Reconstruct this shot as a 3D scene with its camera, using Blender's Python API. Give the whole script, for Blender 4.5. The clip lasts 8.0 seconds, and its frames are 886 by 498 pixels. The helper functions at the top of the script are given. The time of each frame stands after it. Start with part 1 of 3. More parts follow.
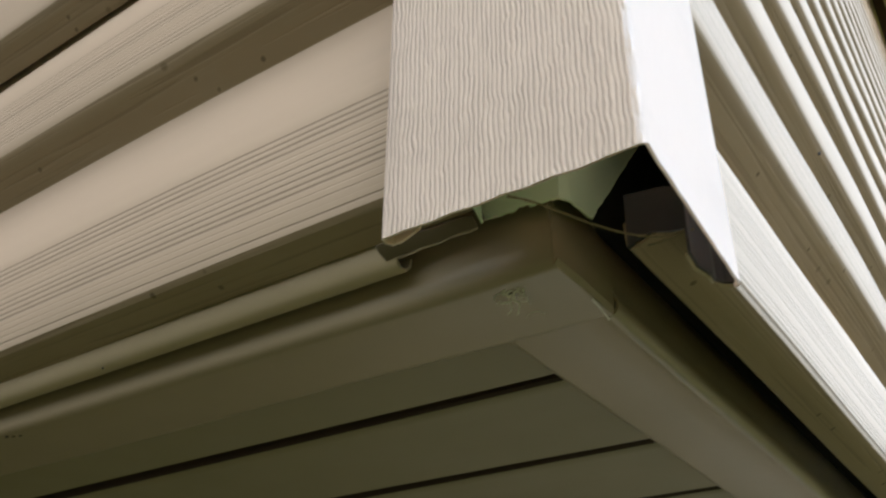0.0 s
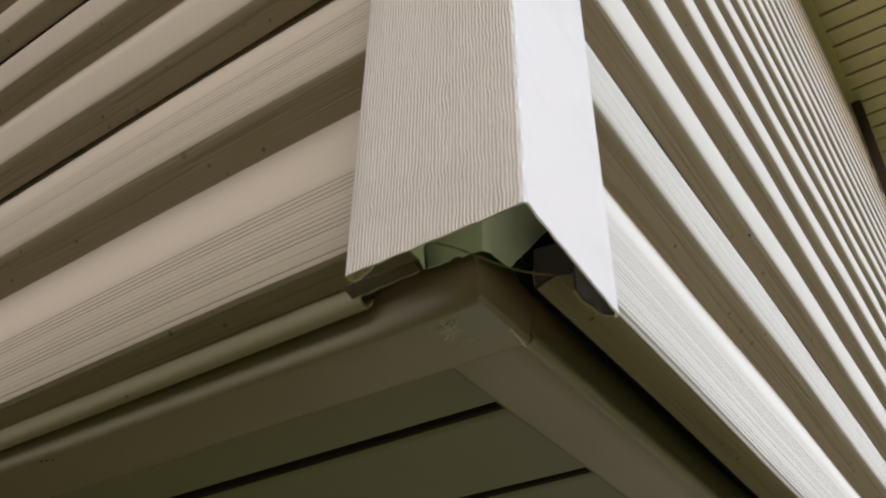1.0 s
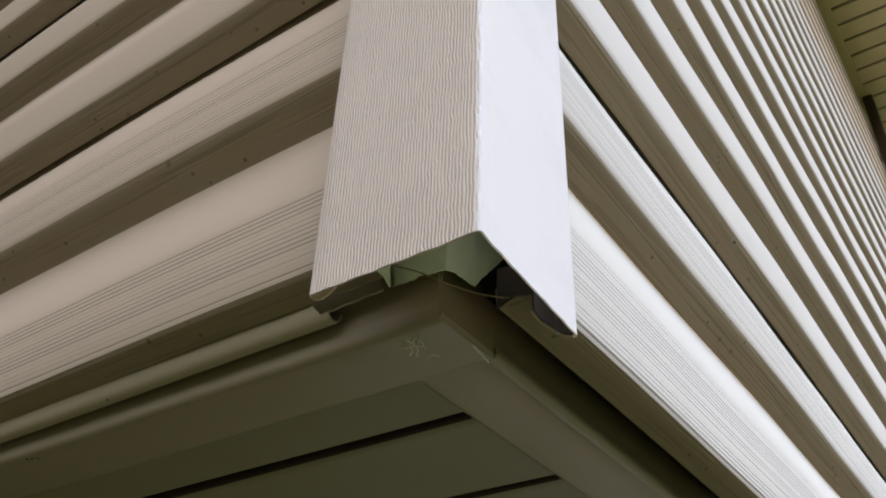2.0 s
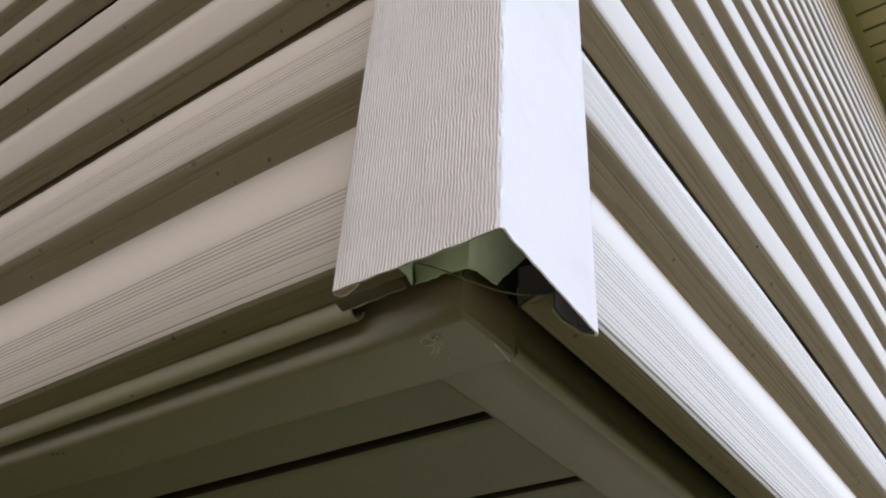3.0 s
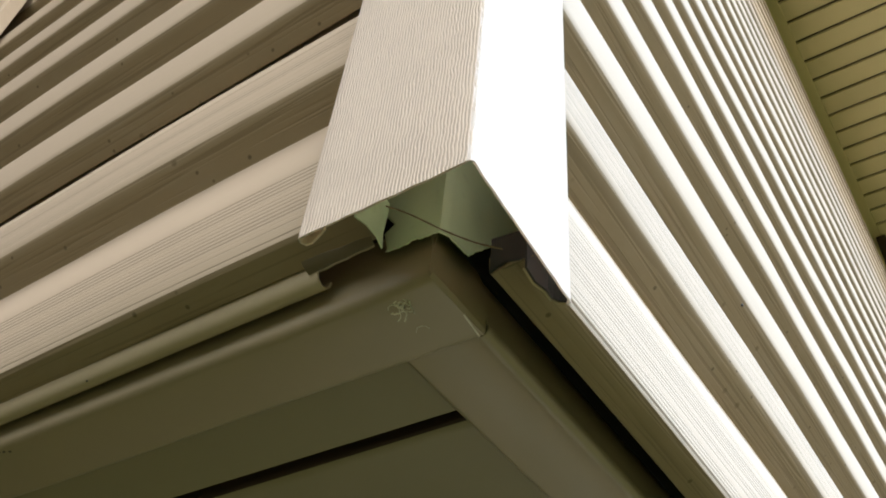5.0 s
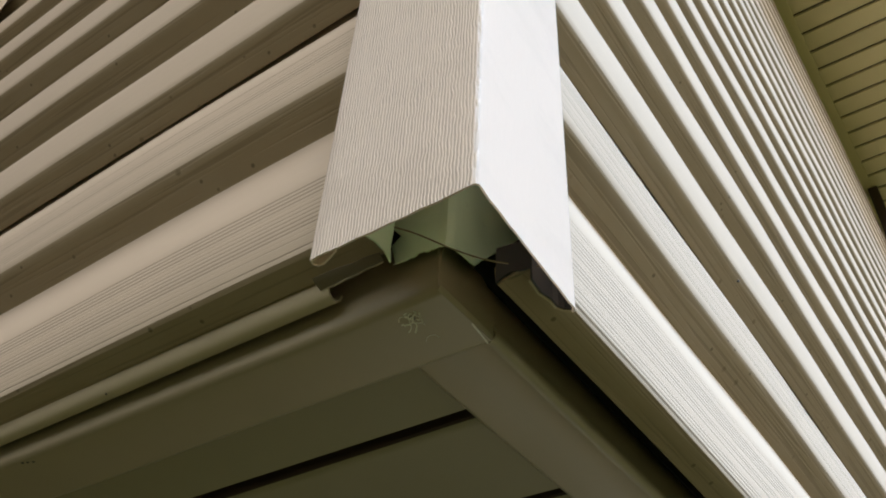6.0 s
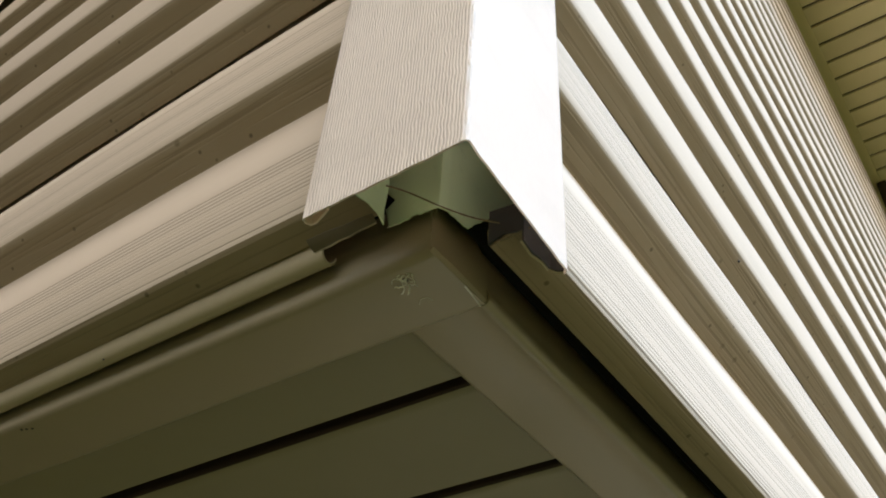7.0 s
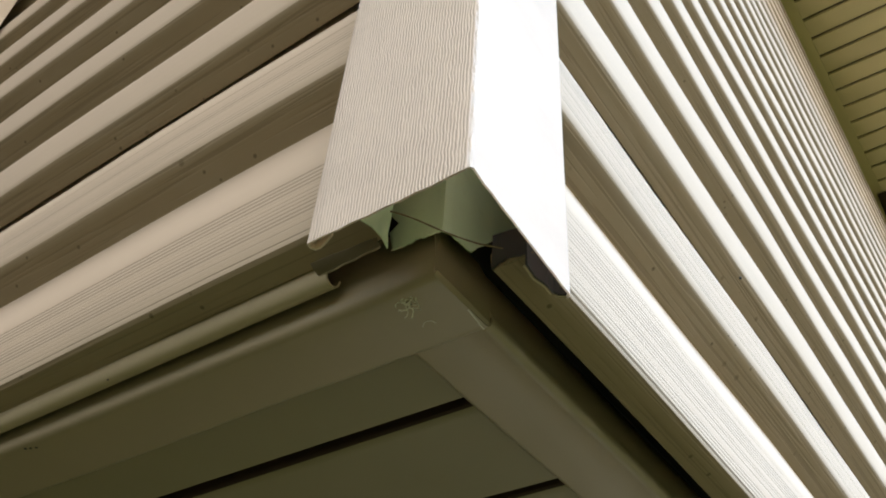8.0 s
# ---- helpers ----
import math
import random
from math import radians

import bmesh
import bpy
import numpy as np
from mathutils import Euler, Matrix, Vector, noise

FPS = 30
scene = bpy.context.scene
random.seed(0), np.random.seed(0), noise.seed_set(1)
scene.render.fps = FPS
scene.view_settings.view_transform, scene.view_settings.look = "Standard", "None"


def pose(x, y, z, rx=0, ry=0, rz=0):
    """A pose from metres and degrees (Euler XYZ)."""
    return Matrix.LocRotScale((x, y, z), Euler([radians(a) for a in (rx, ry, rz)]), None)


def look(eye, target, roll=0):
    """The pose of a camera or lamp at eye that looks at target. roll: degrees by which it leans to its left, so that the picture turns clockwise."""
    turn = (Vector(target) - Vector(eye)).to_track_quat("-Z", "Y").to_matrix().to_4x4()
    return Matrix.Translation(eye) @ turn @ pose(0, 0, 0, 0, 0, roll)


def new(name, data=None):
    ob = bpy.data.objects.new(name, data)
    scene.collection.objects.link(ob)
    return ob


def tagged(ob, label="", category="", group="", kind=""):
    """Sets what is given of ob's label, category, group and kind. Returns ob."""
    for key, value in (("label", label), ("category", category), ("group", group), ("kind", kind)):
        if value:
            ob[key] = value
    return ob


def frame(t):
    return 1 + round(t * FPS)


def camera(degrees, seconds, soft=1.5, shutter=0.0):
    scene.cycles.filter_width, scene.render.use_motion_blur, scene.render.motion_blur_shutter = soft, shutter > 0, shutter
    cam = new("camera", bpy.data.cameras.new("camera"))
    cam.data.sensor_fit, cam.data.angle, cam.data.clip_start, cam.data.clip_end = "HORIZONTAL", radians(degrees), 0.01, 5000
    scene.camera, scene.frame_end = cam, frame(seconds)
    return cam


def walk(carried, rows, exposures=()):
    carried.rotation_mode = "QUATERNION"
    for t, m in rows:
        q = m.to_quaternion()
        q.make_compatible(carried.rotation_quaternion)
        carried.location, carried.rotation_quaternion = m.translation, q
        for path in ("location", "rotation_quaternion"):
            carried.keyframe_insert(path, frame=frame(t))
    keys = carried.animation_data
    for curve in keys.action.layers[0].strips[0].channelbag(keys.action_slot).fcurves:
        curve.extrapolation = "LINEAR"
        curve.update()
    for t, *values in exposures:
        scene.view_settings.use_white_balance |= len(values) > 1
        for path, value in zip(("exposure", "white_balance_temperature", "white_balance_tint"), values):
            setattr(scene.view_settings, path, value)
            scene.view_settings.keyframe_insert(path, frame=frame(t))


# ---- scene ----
cam = camera(52.41, 8.0, soft=1.9, shutter=0.3)
ROWS = [
    (0, 0.0641, -0.1865, 2.2551, 120.49, -0.42, 34.41),
    (0.5, 0.0901, -0.1913, 2.2271, 125.93, 0.12, 34.26),
    (1, 0.1244, -0.2314, 2.1825, 126.73, -0.66, 34.54),
    (1.2, 0.1446, -0.2395, 2.1935, 126.07, -0.41, 34.82),
    (2.3, 0.1536, -0.2336, 2.1871, 125.73, -2.14, 34.57),
    (2.5, 0.1542, -0.2357, 2.1865, 125.75, -2.01, 34.98),
    (3, 0.1522, -0.2349, 2.1844, 126.14, -2.87, 35.43),
    (3.5, 0.1536, -0.2206, 2.1783, 127.79, -3.61, 35.26),
    (4, 0.1352, -0.2036, 2.1467, 131.73, -4.25, 33.91),
    (4.5, 0.1234, -0.1755, 2.1280, 134.46, -3.86, 33.55),
    (4.7, 0.1282, -0.1756, 2.1304, 134.54, -4.63, 33.34),
    (5.8, 0.1349, -0.2040, 2.1341, 133.61, -3.37, 34.45),
    (6, 0.1400, -0.2049, 2.1404, 132.05, -2.69, 34.65),
    (6.5, 0.1497, -0.1899, 2.1348, 131.82, -2.30, 34.77),
    (7, 0.1410, -0.1924, 2.1277, 131.80, -3.24, 34.86),
    (7.5, 0.1364, -0.1937, 2.1279, 133.11, -4.22, 34.81),
    (8, 0.1437, -0.1987, 2.1313, 132.35, -3.34, 34.86),
]
BASE_STOPS = 2.46
EXPOSURES = [(0.0, -0.1, 6350), (0.5, -0.2, 6330), (1.0, -0.33, 6260), (1.2, -0.33, 6200), (2.3, -0.3, 5780), (2.5, -0.27, 5670), (3.0, -0.22, 5670), (3.5, 0.03, 5780), (4.0, 0.2, 6350),
             (4.5, 0.3, 6600), (4.7, 0.28, 6600), (5.8, -0.25, 6450), (6.0, -0.22, 6450), (6.5, -0.03, 6450), (7.0, 0.0, 6500), (7.5, 0.18, 6500), (8.0, 0.02, 6500)]
walk(cam, [(t, pose(x, y, z, rx, ry, rz)) for t, x, y, z, rx, ry, rz in ROWS],
     exposures=[(t, BASE_STOPS + s, k + 360, 8.0 + (6500 - k) / 150) for t, s, k in EXPOSURES])

# ---- light: hazy daylight, the sun behind thin cloud on the east side ----
SUN_EL, SUN_AZ = radians(50), radians(84)
world = bpy.data.worlds.new("hazy_sky")
scene.world = world
world.use_nodes = True
wn = world.node_tree.nodes
sky = wn.new("ShaderNodeTexSky")
sky.sky_type = "NISHITA"
sky.sun_disc = False
sky.sun_elevation, sky.sun_rotation = SUN_EL, SUN_AZ
sky.dust_density, sky.ozone_density = 0.6, 1.0
wn["Background"].inputs["Strength"].default_value = 0.145
haze = wn.new("ShaderNodeHueSaturation")
haze.inputs["Saturation"].default_value = 0.30
warm = wn.new("ShaderNodeMix")
warm.data_type, warm.blend_type = "RGBA", "MULTIPLY"
warm.inputs[0].default_value = 1.0
warm.inputs[7].default_value = (0.98, 0.938, 0.895, 1)
world.node_tree.links.new(sky.outputs["Color"], haze.inputs["Color"])
world.node_tree.links.new(haze.outputs["Color"], warm.inputs[6])
world.node_tree.links.new(warm.outputs[2], wn["Background"].inputs["Color"])
sun_data = bpy.data.lights.new("sun", "SUN")
sun_data.energy, sun_data.angle, sun_data.color = 0.80, radians(12), (0.06, 0.42, 1.0)
sun = new("sun", sun_data)
sun.matrix_world = look((4, 1, 9), Vector((4, 1, 9)) - Vector((math.sin(SUN_AZ) * math.cos(SUN_EL), math.cos(SUN_AZ) * math.cos(SUN_EL), math.sin(SUN_EL))))


# ---- materials ----
class Nodes:
    """A small builder for one Principled material."""

    def __init__(self, name, color, rough=0.5, metal=0.0, spec=0.5):
        self.m = bpy.data.materials.new(name)
        self.m.use_nodes = True
        self.t = self.m.node_tree
        self.b = self.t.nodes["Principled BSDF"]
        self.b.inputs["Base Color"].default_value = (*color, 1)
        self.b.inputs["Roughness"].default_value = rough
        self.b.inputs["Metallic"].default_value = metal
        self.b.inputs["Specular IOR Level"].default_value = spec
        self.color = None
        self.base = (*color, 1)
        self.normal = None

    def node(self, kind, **values):
        n = self.t.nodes.new(kind)
        for k, v in values.items():
            n.inputs[k].default_value = v
        return n

    def link(self, a, b):
        self.t.links.new(a, b)

    def coords(self, scale, shift=True):
        tc = self.node("ShaderNodeTexCoord")
        mp = self.node("ShaderNodeMapping", Scale=scale)
        if shift:
            info = self.node("ShaderNodeObjectInfo")
            mul = self.node("ShaderNodeMath")
            mul.operation = "MULTIPLY"
            mul.inputs[1].default_value = 37.0
            self.link(info.outputs["Random"], mul.inputs[0])
            add = self.node("ShaderNodeVectorMath")
            add.operation = "ADD"
            self.link(tc.outputs["Object"], add.inputs[0])
            self.link(mul.outputs[0], add.inputs[1])
            self.link(add.outputs[0], mp.inputs["Vector"])
        else:
            self.link(tc.outputs["Object"], mp.inputs["Vector"])
        return mp.outputs[0]

    def noise(self, scale, detail=3.0, rough=0.5, distort=0.0, size=1.0, shift=True):
        n = self.node("ShaderNodeTexNoise", Scale=size, Detail=detail, Roughness=rough, Distortion=distort)
        self.link(self.coords(scale, shift), n.inputs["Vector"])
        return n.outputs["Fac"]

    def bands(self, axis, along, period, stretch, distort, fine):
        """Wavy parallel grooves across one axis, running along another."""
        at = self.coords((1, 1, 1))
        parts = []
        for direction in (axis, along):
            dot = self.node("ShaderNodeVectorMath")
            dot.operation = "DOT_PRODUCT"
            dot.inputs[1].default_value = direction
            self.link(at, dot.inputs[0])
            parts.append(dot.outputs["Value"])
        squeeze = self.node("ShaderNodeMath")
        squeeze.operation = "MULTIPLY"
        squeeze.inputs[1].default_value = stretch
        self.link(parts[1], squeeze.inputs[0])
        join = self.node("ShaderNodeCombineXYZ")
        self.link(parts[0], join.inputs[0])
        self.link(squeeze.outputs[0], join.inputs[2])
        w = self.node("ShaderNodeTexWave", Scale=math.tau / 20 / period, Distortion=distort, Detail=2.0)
        w.inputs["Detail Scale"].default_value = fine
        w.inputs["Detail Roughness"].default_value = 0.55
        self.link(join.outputs[0], w.inputs["Vector"])
        return w.outputs["Fac"]

    def ramp(self, fac, a, b):
        r = self.node("ShaderNodeMapRange")
        r.inputs["From Min"].default_value, r.inputs["From Max"].default_value = a, b
        self.link(fac, r.inputs["Value"])
        return r.outputs["Result"]

    def tint(self, fac, color, amount=1.0):
        mix = self.node("ShaderNodeMix")
        mix.data_type = "RGBA"
        mul = self.node("ShaderNodeMath")
        mul.operation = "MULTIPLY"
        mul.inputs[1].default_value = amount
        self.link(fac, mul.inputs[0])
        self.link(mul.outputs[0], mix.inputs[0])
        if self.color is None:
            mix.inputs[6].default_value = self.base
        else:
            self.link(self.color, mix.inputs[6])
        mix.inputs[7].default_value = (*color, 1)
        self.color = mix.outputs[2]
        self.link(self.color, self.b.inputs["Base Color"])
        return self

    def bump(self, height, strength, distance):
        n = self.node("ShaderNodeBump", Strength=strength, Distance=distance)
        self.link(height, n.inputs["Height"])
        if self.normal is not None:
            self.link(self.normal, n.inputs["Normal"])
        self.normal = n.outputs["Normal"]
        self.link(self.normal, self.b.inputs["Normal"])
        return self

    def rough(self, fac, lo, hi):
        r = self.node("ShaderNodeMapRange")
        r.inputs["To Min"].default_value, r.inputs["To Max"].default_value = lo, hi
        self.link(fac, r.inputs["Value"])
        self.link(r.outputs["Result"], self.b.inputs["Roughness"])
        return self

    def spots(self, cell, radius, keep, color, amount):
        v = self.node("ShaderNodeTexVoronoi", Scale=1.0 / cell)
        self.link(self.coords((1, 1, 1)), v.inputs["Vector"])
        near = self.ramp(v.outputs["Distance"], radius / cell, radius / cell * 0.5)
        sep = self.node("ShaderNodeSeparateColor")
        self.link(v.outputs["Color"], sep.inputs[0])
        gate = self.node("ShaderNodeMath")
        gate.operation = "LESS_THAN"
        gate.inputs[1].default_value = keep
        self.link(sep.outputs[0], gate.inputs[0])
        mul = self.node("ShaderNodeMath")
        mul.operation = "MULTIPLY"
        self.link(near, mul.inputs[0])
        self.link(gate.outputs[0], mul.inputs[1])
        return self.tint(mul.outputs[0], color, amount)


ALMOND = (0.560, 0.450, 0.338)


def vinyl(name, grain=0.0, spots=False, color=ALMOND, along=(3.5, 3.5, 300.0), ink=0.4, distort=0.25, glow=0.0, groove=(0.39, 0.49), depth=0.0011, lines=None):
    n = Nodes(name, color, 0.55, spec=0.08)
    n.tint(n.ramp(n.noise((1.1, 1.1, 2.3), 4), 0.35, 0.75), tuple(c * 0.88 for c in color), 0.5)
    n.tint(n.ramp(n.noise((9, 9, 30), 5, 0.65), 0.5, 0.8), (0.42, 0.36, 0.28), 0.22)
    if spots:
        n.spots(0.011, 0.0019, 0.22, (0.10, 0.08, 0.05), 0.75)
        n.spots(0.024, 0.0032, 0.30, (0.16, 0.12, 0.07), 0.7)
    else:
        n.spots(0.09, 0.0012, 0.2, (0.2, 0.16, 0.1), 0.5)
    if grain:
        if lines:
            blur = n.noise(along, 2, 0.5, distort)
            mix = n.node("ShaderNodeMix", Factor=0.45)
            n.link(n.bands(*lines), mix.inputs[2])
            n.link(n.ramp(blur, 0.25, 0.75), mix.inputs[3])
            g = mix.outputs[0]
        else:
            g = n.noise(along, 1.5, 0.45, distort)
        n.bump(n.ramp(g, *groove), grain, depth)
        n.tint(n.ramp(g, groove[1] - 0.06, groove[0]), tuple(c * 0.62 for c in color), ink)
    n.bump(n.noise((220, 220, 220), 2), 0.05, 0.0006)
    n.rough(n.noise((14, 14, 40), 3), 0.48, 0.68)
    if glow:
        # thin vinyl lets some daylight through
        tr = n.node("ShaderNodeBsdfTranslucent", Color=(*color, 1))
        mix = n.node("ShaderNodeMixShader", Fac=glow)
        n.link(n.b.outputs[0], mix.inputs[1])
        n.link(tr.outputs[0], mix.inputs[2])
        n.link(mix.outputs[0], n.t.nodes["Material Output"].inputs["Surface"])
    return n.m


M_GRAIN = vinyl("siding_grain", 0.06, along=(0.8, 0.8, 300.0), ink=0.08, distort=0.06, groove=(0.24, 0.42), depth=0.0009, lines=((0, 0, 1), (1, 1, 0), 0.0029, 0.03, 1.2, 0.3))
M_COVE = vinyl("siding_smooth", 0.0)
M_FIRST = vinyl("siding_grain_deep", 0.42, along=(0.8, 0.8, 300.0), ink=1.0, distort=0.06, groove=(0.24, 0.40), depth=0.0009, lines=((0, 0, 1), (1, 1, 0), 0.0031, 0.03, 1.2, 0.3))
# returns: dirt specks, and a darker base that paints in their underside shade
M_BUTT_SHADE = vinyl("siding_return_shade", 0.22, True, color=(0.31, 0.238, 0.152), along=(5.0, 330.0, 330.0), ink=0.42, distort=0.5)
M_BUTT_EAST_SHADE = vinyl("siding_return_east_shade", 0.22, True, color=(0.31, 0.238, 0.152), along=(330.0, 5.0, 330.0), ink=0.42, distort=0.5)
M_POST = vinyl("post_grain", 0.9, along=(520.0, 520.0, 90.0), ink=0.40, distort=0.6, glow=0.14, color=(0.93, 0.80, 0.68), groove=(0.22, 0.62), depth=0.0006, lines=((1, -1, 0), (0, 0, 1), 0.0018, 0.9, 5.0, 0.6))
# bright-lit copy for the east face: grain washed out, more daylight let through
M_POST_LIT = vinyl("post_face_lit", 0.10, along=(520.0, 520.0, 90.0), ink=0.12, distort=0.6, glow=0.40, color=(0.93, 0.80, 0.68), groove=(0.22, 0.62), depth=0.0005, lines=((1, -1, 0), (0, 0, 1), 0.0018, 0.9, 5.0, 0.6))
M_POST_IN = vinyl("post_inside", 0.0)

CLAY = (0.342, 0.279, 0.178)


def trim_paint(name, color, rough=0.4, spots=False, spec=0.45):
    n = Nodes(name, color, rough, spec=spec)
    n.tint(n.ramp(n.noise((2.0, 2.0, 2.0), 4), 0.35, 0.75), tuple(c * 0.82 for c in color), 0.6)
    n.tint(n.ramp(n.noise((26, 26, 26), 5, 0.7), 0.55, 0.8), tuple(min(1, c * 1.2) for c in color), 0.12)
    if spots:
        n.spots(0.06, 0.0011, 0.3, (0.05, 0.04, 0.03), 0.8)
    n.bump(n.noise((5, 5, 5), 1), 0.06, 0.004)
    n.bump(n.noise((320, 320, 320), 2), 0.04, 0.0005)
    n.rough(n.noise((18, 18, 18), 3), rough - 0.08, rough + 0.12)
    return n.m


M_TRIM = trim_paint("soffit_trim", CLAY, 0.35, True, 0.6)
M_SOFFIT = trim_paint("soffit_board", (0.272, 0.235, 0.136), 0.5, True)
M_BEAD = trim_paint("starter_bead", (0.45, 0.372, 0.240), 0.4, True)
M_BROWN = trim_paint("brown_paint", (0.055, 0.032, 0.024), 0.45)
M_DUSK = trim_paint("dark_vinyl", (0.15, 0.12, 0.08), 0.75, False, 0.2)
M_EAVE = trim_paint("eave_board", (0.72, 0.60, 0.345), 0.5)
# black also stands in for shade on the post hem and the wall sheathing
M_BLACK = trim_paint("dark_flashing_dirt_shade", (0.045, 0.042, 0.045), 0.5)


def wrap_mat():
    n = Nodes("green_wrap", (0.70, 0.86, 0.60), 0.55)
    n.tint(n.ramp(n.noise((18, 18, 18), 4), 0.4, 0.75), (0.63, 0.80, 0.54), 0.6)
    n.tint(n.ramp(n.noise((120, 120, 120), 4), 0.6, 0.8), (0.48, 0.62, 0.42), 0.4)
    n.bump(n.noise((40, 40, 40), 3), 0.25, 0.002)
    return n.m


def rough_mat(name, a, b, scale, bump, rough=0.85):
    n = Nodes(name, a, rough, spec=0.25)
    n.tint(n.ramp(n.noise((scale, scale, scale), 5, 0.6, shift=False), 0.35, 0.7), b, 0.9)
    n.tint(n.ramp(n.noise((scale * 9,) * 3, 4, 0.6, shift=False), 0.45, 0.75), tuple(c * 0.7 for c in a), 0.5)
    n.bump(n.noise((scale * 12,) * 3, 4, shift=False), 0.5, bump)
    return n.m


M_WRAP = wrap_mat()
M_GRASS = rough_mat("lawn", (0.074, 0.068, 0.015), (0.090, 0.080, 0.018), 0.7, 0.03)
M_LEAF = rough_mat("foliage", (0.032, 0.038, 0.016), (0.045, 0.048, 0.022), 1.1, 0.2)
M_ROOF = rough_mat("asphalt_shingle", (0.055, 0.05, 0.045), (0.08, 0.07, 0.06), 5, 0.004)
M_STRAND = rough_mat("dry_stem", (0.20, 0.16, 0.09), (0.30, 0.25, 0.16), 60, 0.0005)
M_WEB = rough_mat("dusty_web", (0.82, 0.78, 0.66), (0.88, 0.84, 0.74), 80, 0.0004)
M_STEEL = Nodes("screw_steel", (0.10, 0.09, 0.07), 0.45, 0.6).m
M_WHITE = trim_paint("bare_edge", (0.72, 0.68, 0.6), 0.4)


# ---- building helpers ----
def finish(name, verts, faces, mats, index=None, parent=None, label="", smooth=28):
    me = bpy.data.meshes.new(name)
    me.from_pydata([tuple(v) for v in verts], [], faces)
    for m in mats:
        me.materials.append(m)
    if index:
        me.polygons.foreach_set("material_index", index)
    me.polygons.foreach_set("use_smooth", [True] * len(me.polygons))
    bm = bmesh.new()
    bm.from_mesh(me)
    bmesh.ops.recalc_face_normals(bm, faces=bm.faces)
    bm.to_mesh(me)
    bm.free()
    me.set_sharp_from_angle(angle=radians(smooth))
    ob = new(name, me)
    if parent is not None:
        ob.parent = parent
    return tagged(ob, label)


def part(name, bm, material, parent, label=""):
    me = bpy.data.meshes.new(name)
    bm.to_mesh(me)
    bm.free()
    me.materials.append(material)
    me.polygons.foreach_set("use_smooth", [True] * len(me.polygons))
    me.set_sharp_from_angle(angle=radians(30))
    ob = new(name, me)
    ob.parent = parent
    return tagged(ob, label)


def empty(name, place, label, category, group="", kind=""):
    ob = new(name)
    ob.location = place
    ob.empty_display_size = 0.05
    return tagged(ob, label, category, group, kind)


def outline(points, thick):
    """A thin sheet's closed outline round an open polyline, thick to its left side."""
    pts = [Vector(p) for p in points]
    off = []
    for i, p in enumerate(pts):
        a = (p - pts[i - 1]).normalized() if i else (pts[1] - p).normalized()
        b = (pts[i + 1] - p).normalized() if i + 1 < len(pts) else a
        n = Vector((-a.y, a.x)) + Vector((-b.y, b.x))
        n.normalize()
        k = max(0.5, n.dot(Vector((-a.y, a.x))))
        off.append(p + n * thick / k)
    return pts, off


def sheet(name, points, thick, stations, place, mats, index=None, parent=None, label="", wave=None, smooth=28):
    """Sweep a thin bent sheet along stations; place(a, b, s) turns profile and station into a point."""
    pts, off = outline(points, thick)
    ring = pts + off[::-1]
    n, m = len(ring), len(pts)
    verts, faces, mi = [], [], []
    for s in stations:
        for a, b in ring:
            da, db = wave(s, a, b) if wave else (0, 0)
            verts.append(place(a + da, b + db, s))
    for k in range(len(stations) - 1):
        for i in range(n):
            j = (i + 1) % n
            faces.append((k * n + i, k * n + j, (k + 1) * n + j, (k + 1) * n + i))
            seg = i if i < m - 1 else (2 * m - 2 - i if m <= i < 2 * m - 1 else 0)
            mi.append(index[seg] if index else 0)
    for k in (0, len(stations) - 1):
        for i in range(m - 1):
            q = (k * n + i, k * n + i + 1, k * n + n - 2 - i, k * n + n - 1 - i)
            faces.append(q)
            mi.append(index[i] if index else 0)
    return finish(name, verts, faces, mats, mi, parent, label, smooth)


def box(x0, x1, y0, y1, z0, z1, bevel=0.0):
    bm = bmesh.new()
    bmesh.ops.create_cube(bm, size=1.0)
    for v in bm.verts:
        v.co = Vector(((x0 + x1) / 2 + v.co.x * (x1 - x0), (y0 + y1) / 2 + v.co.y * (y1 - y0), (z0 + z1) / 2 + v.co.z * (z1 - z0)))
    if bevel:
        bmesh.ops.bevel(bm, geom=bm.edges[:], offset=bevel, segments=2, affect="EDGES", profile=0.6)
    return bm


def tube(points, radius, sides=7):
    bm = bmesh.new()
    pts = [Vector(p) for p in points]
    rings = []
    for i, p in enumerate(pts):
        d = (pts[min(i + 1, len(pts) - 1)] - pts[max(i - 1, 0)]).normalized()
        u = d.orthogonal().normalized()
        w = d.cross(u)
        r = radius * (0.75 + 0.5 * random.random())
        rings.append([bm.verts.new(p + (u * math.cos(k * math.tau / sides) + w * math.sin(k * math.tau / sides)) * r) for k in range(sides)])
    for a, b in zip(rings, rings[1:]):
        for k in range(sides):
            bm.faces.new((a[k], a[(k + 1) % sides], b[(k + 1) % sides], b[k]))
    bm.faces.new(rings[0][::-1])
    bm.faces.new(rings[-1])
    return bm


# ---- plan ----
Z_POST = 2.400       # cut end of the corner post
Z0 = 2.4345          # front edge of the lowest course
COURSE = 0.1310      # the two courses of one panel
PERIOD = 0.2585      # panel above panel
Z_EAVE = 5.10
FACE = 0.0155        # siding fronts behind the post's faces
WALL = 0.050         # wrapped sheathing behind the post's faces
Z_SOF = 2.405        # underside of the soffit trim
LEFT, RIGHT = -6.0, 8.0


def on_left(a, b, s):
    return (s, FACE + a, b)


def on_right(a, b, s):
    return (-FACE - a, s, b)


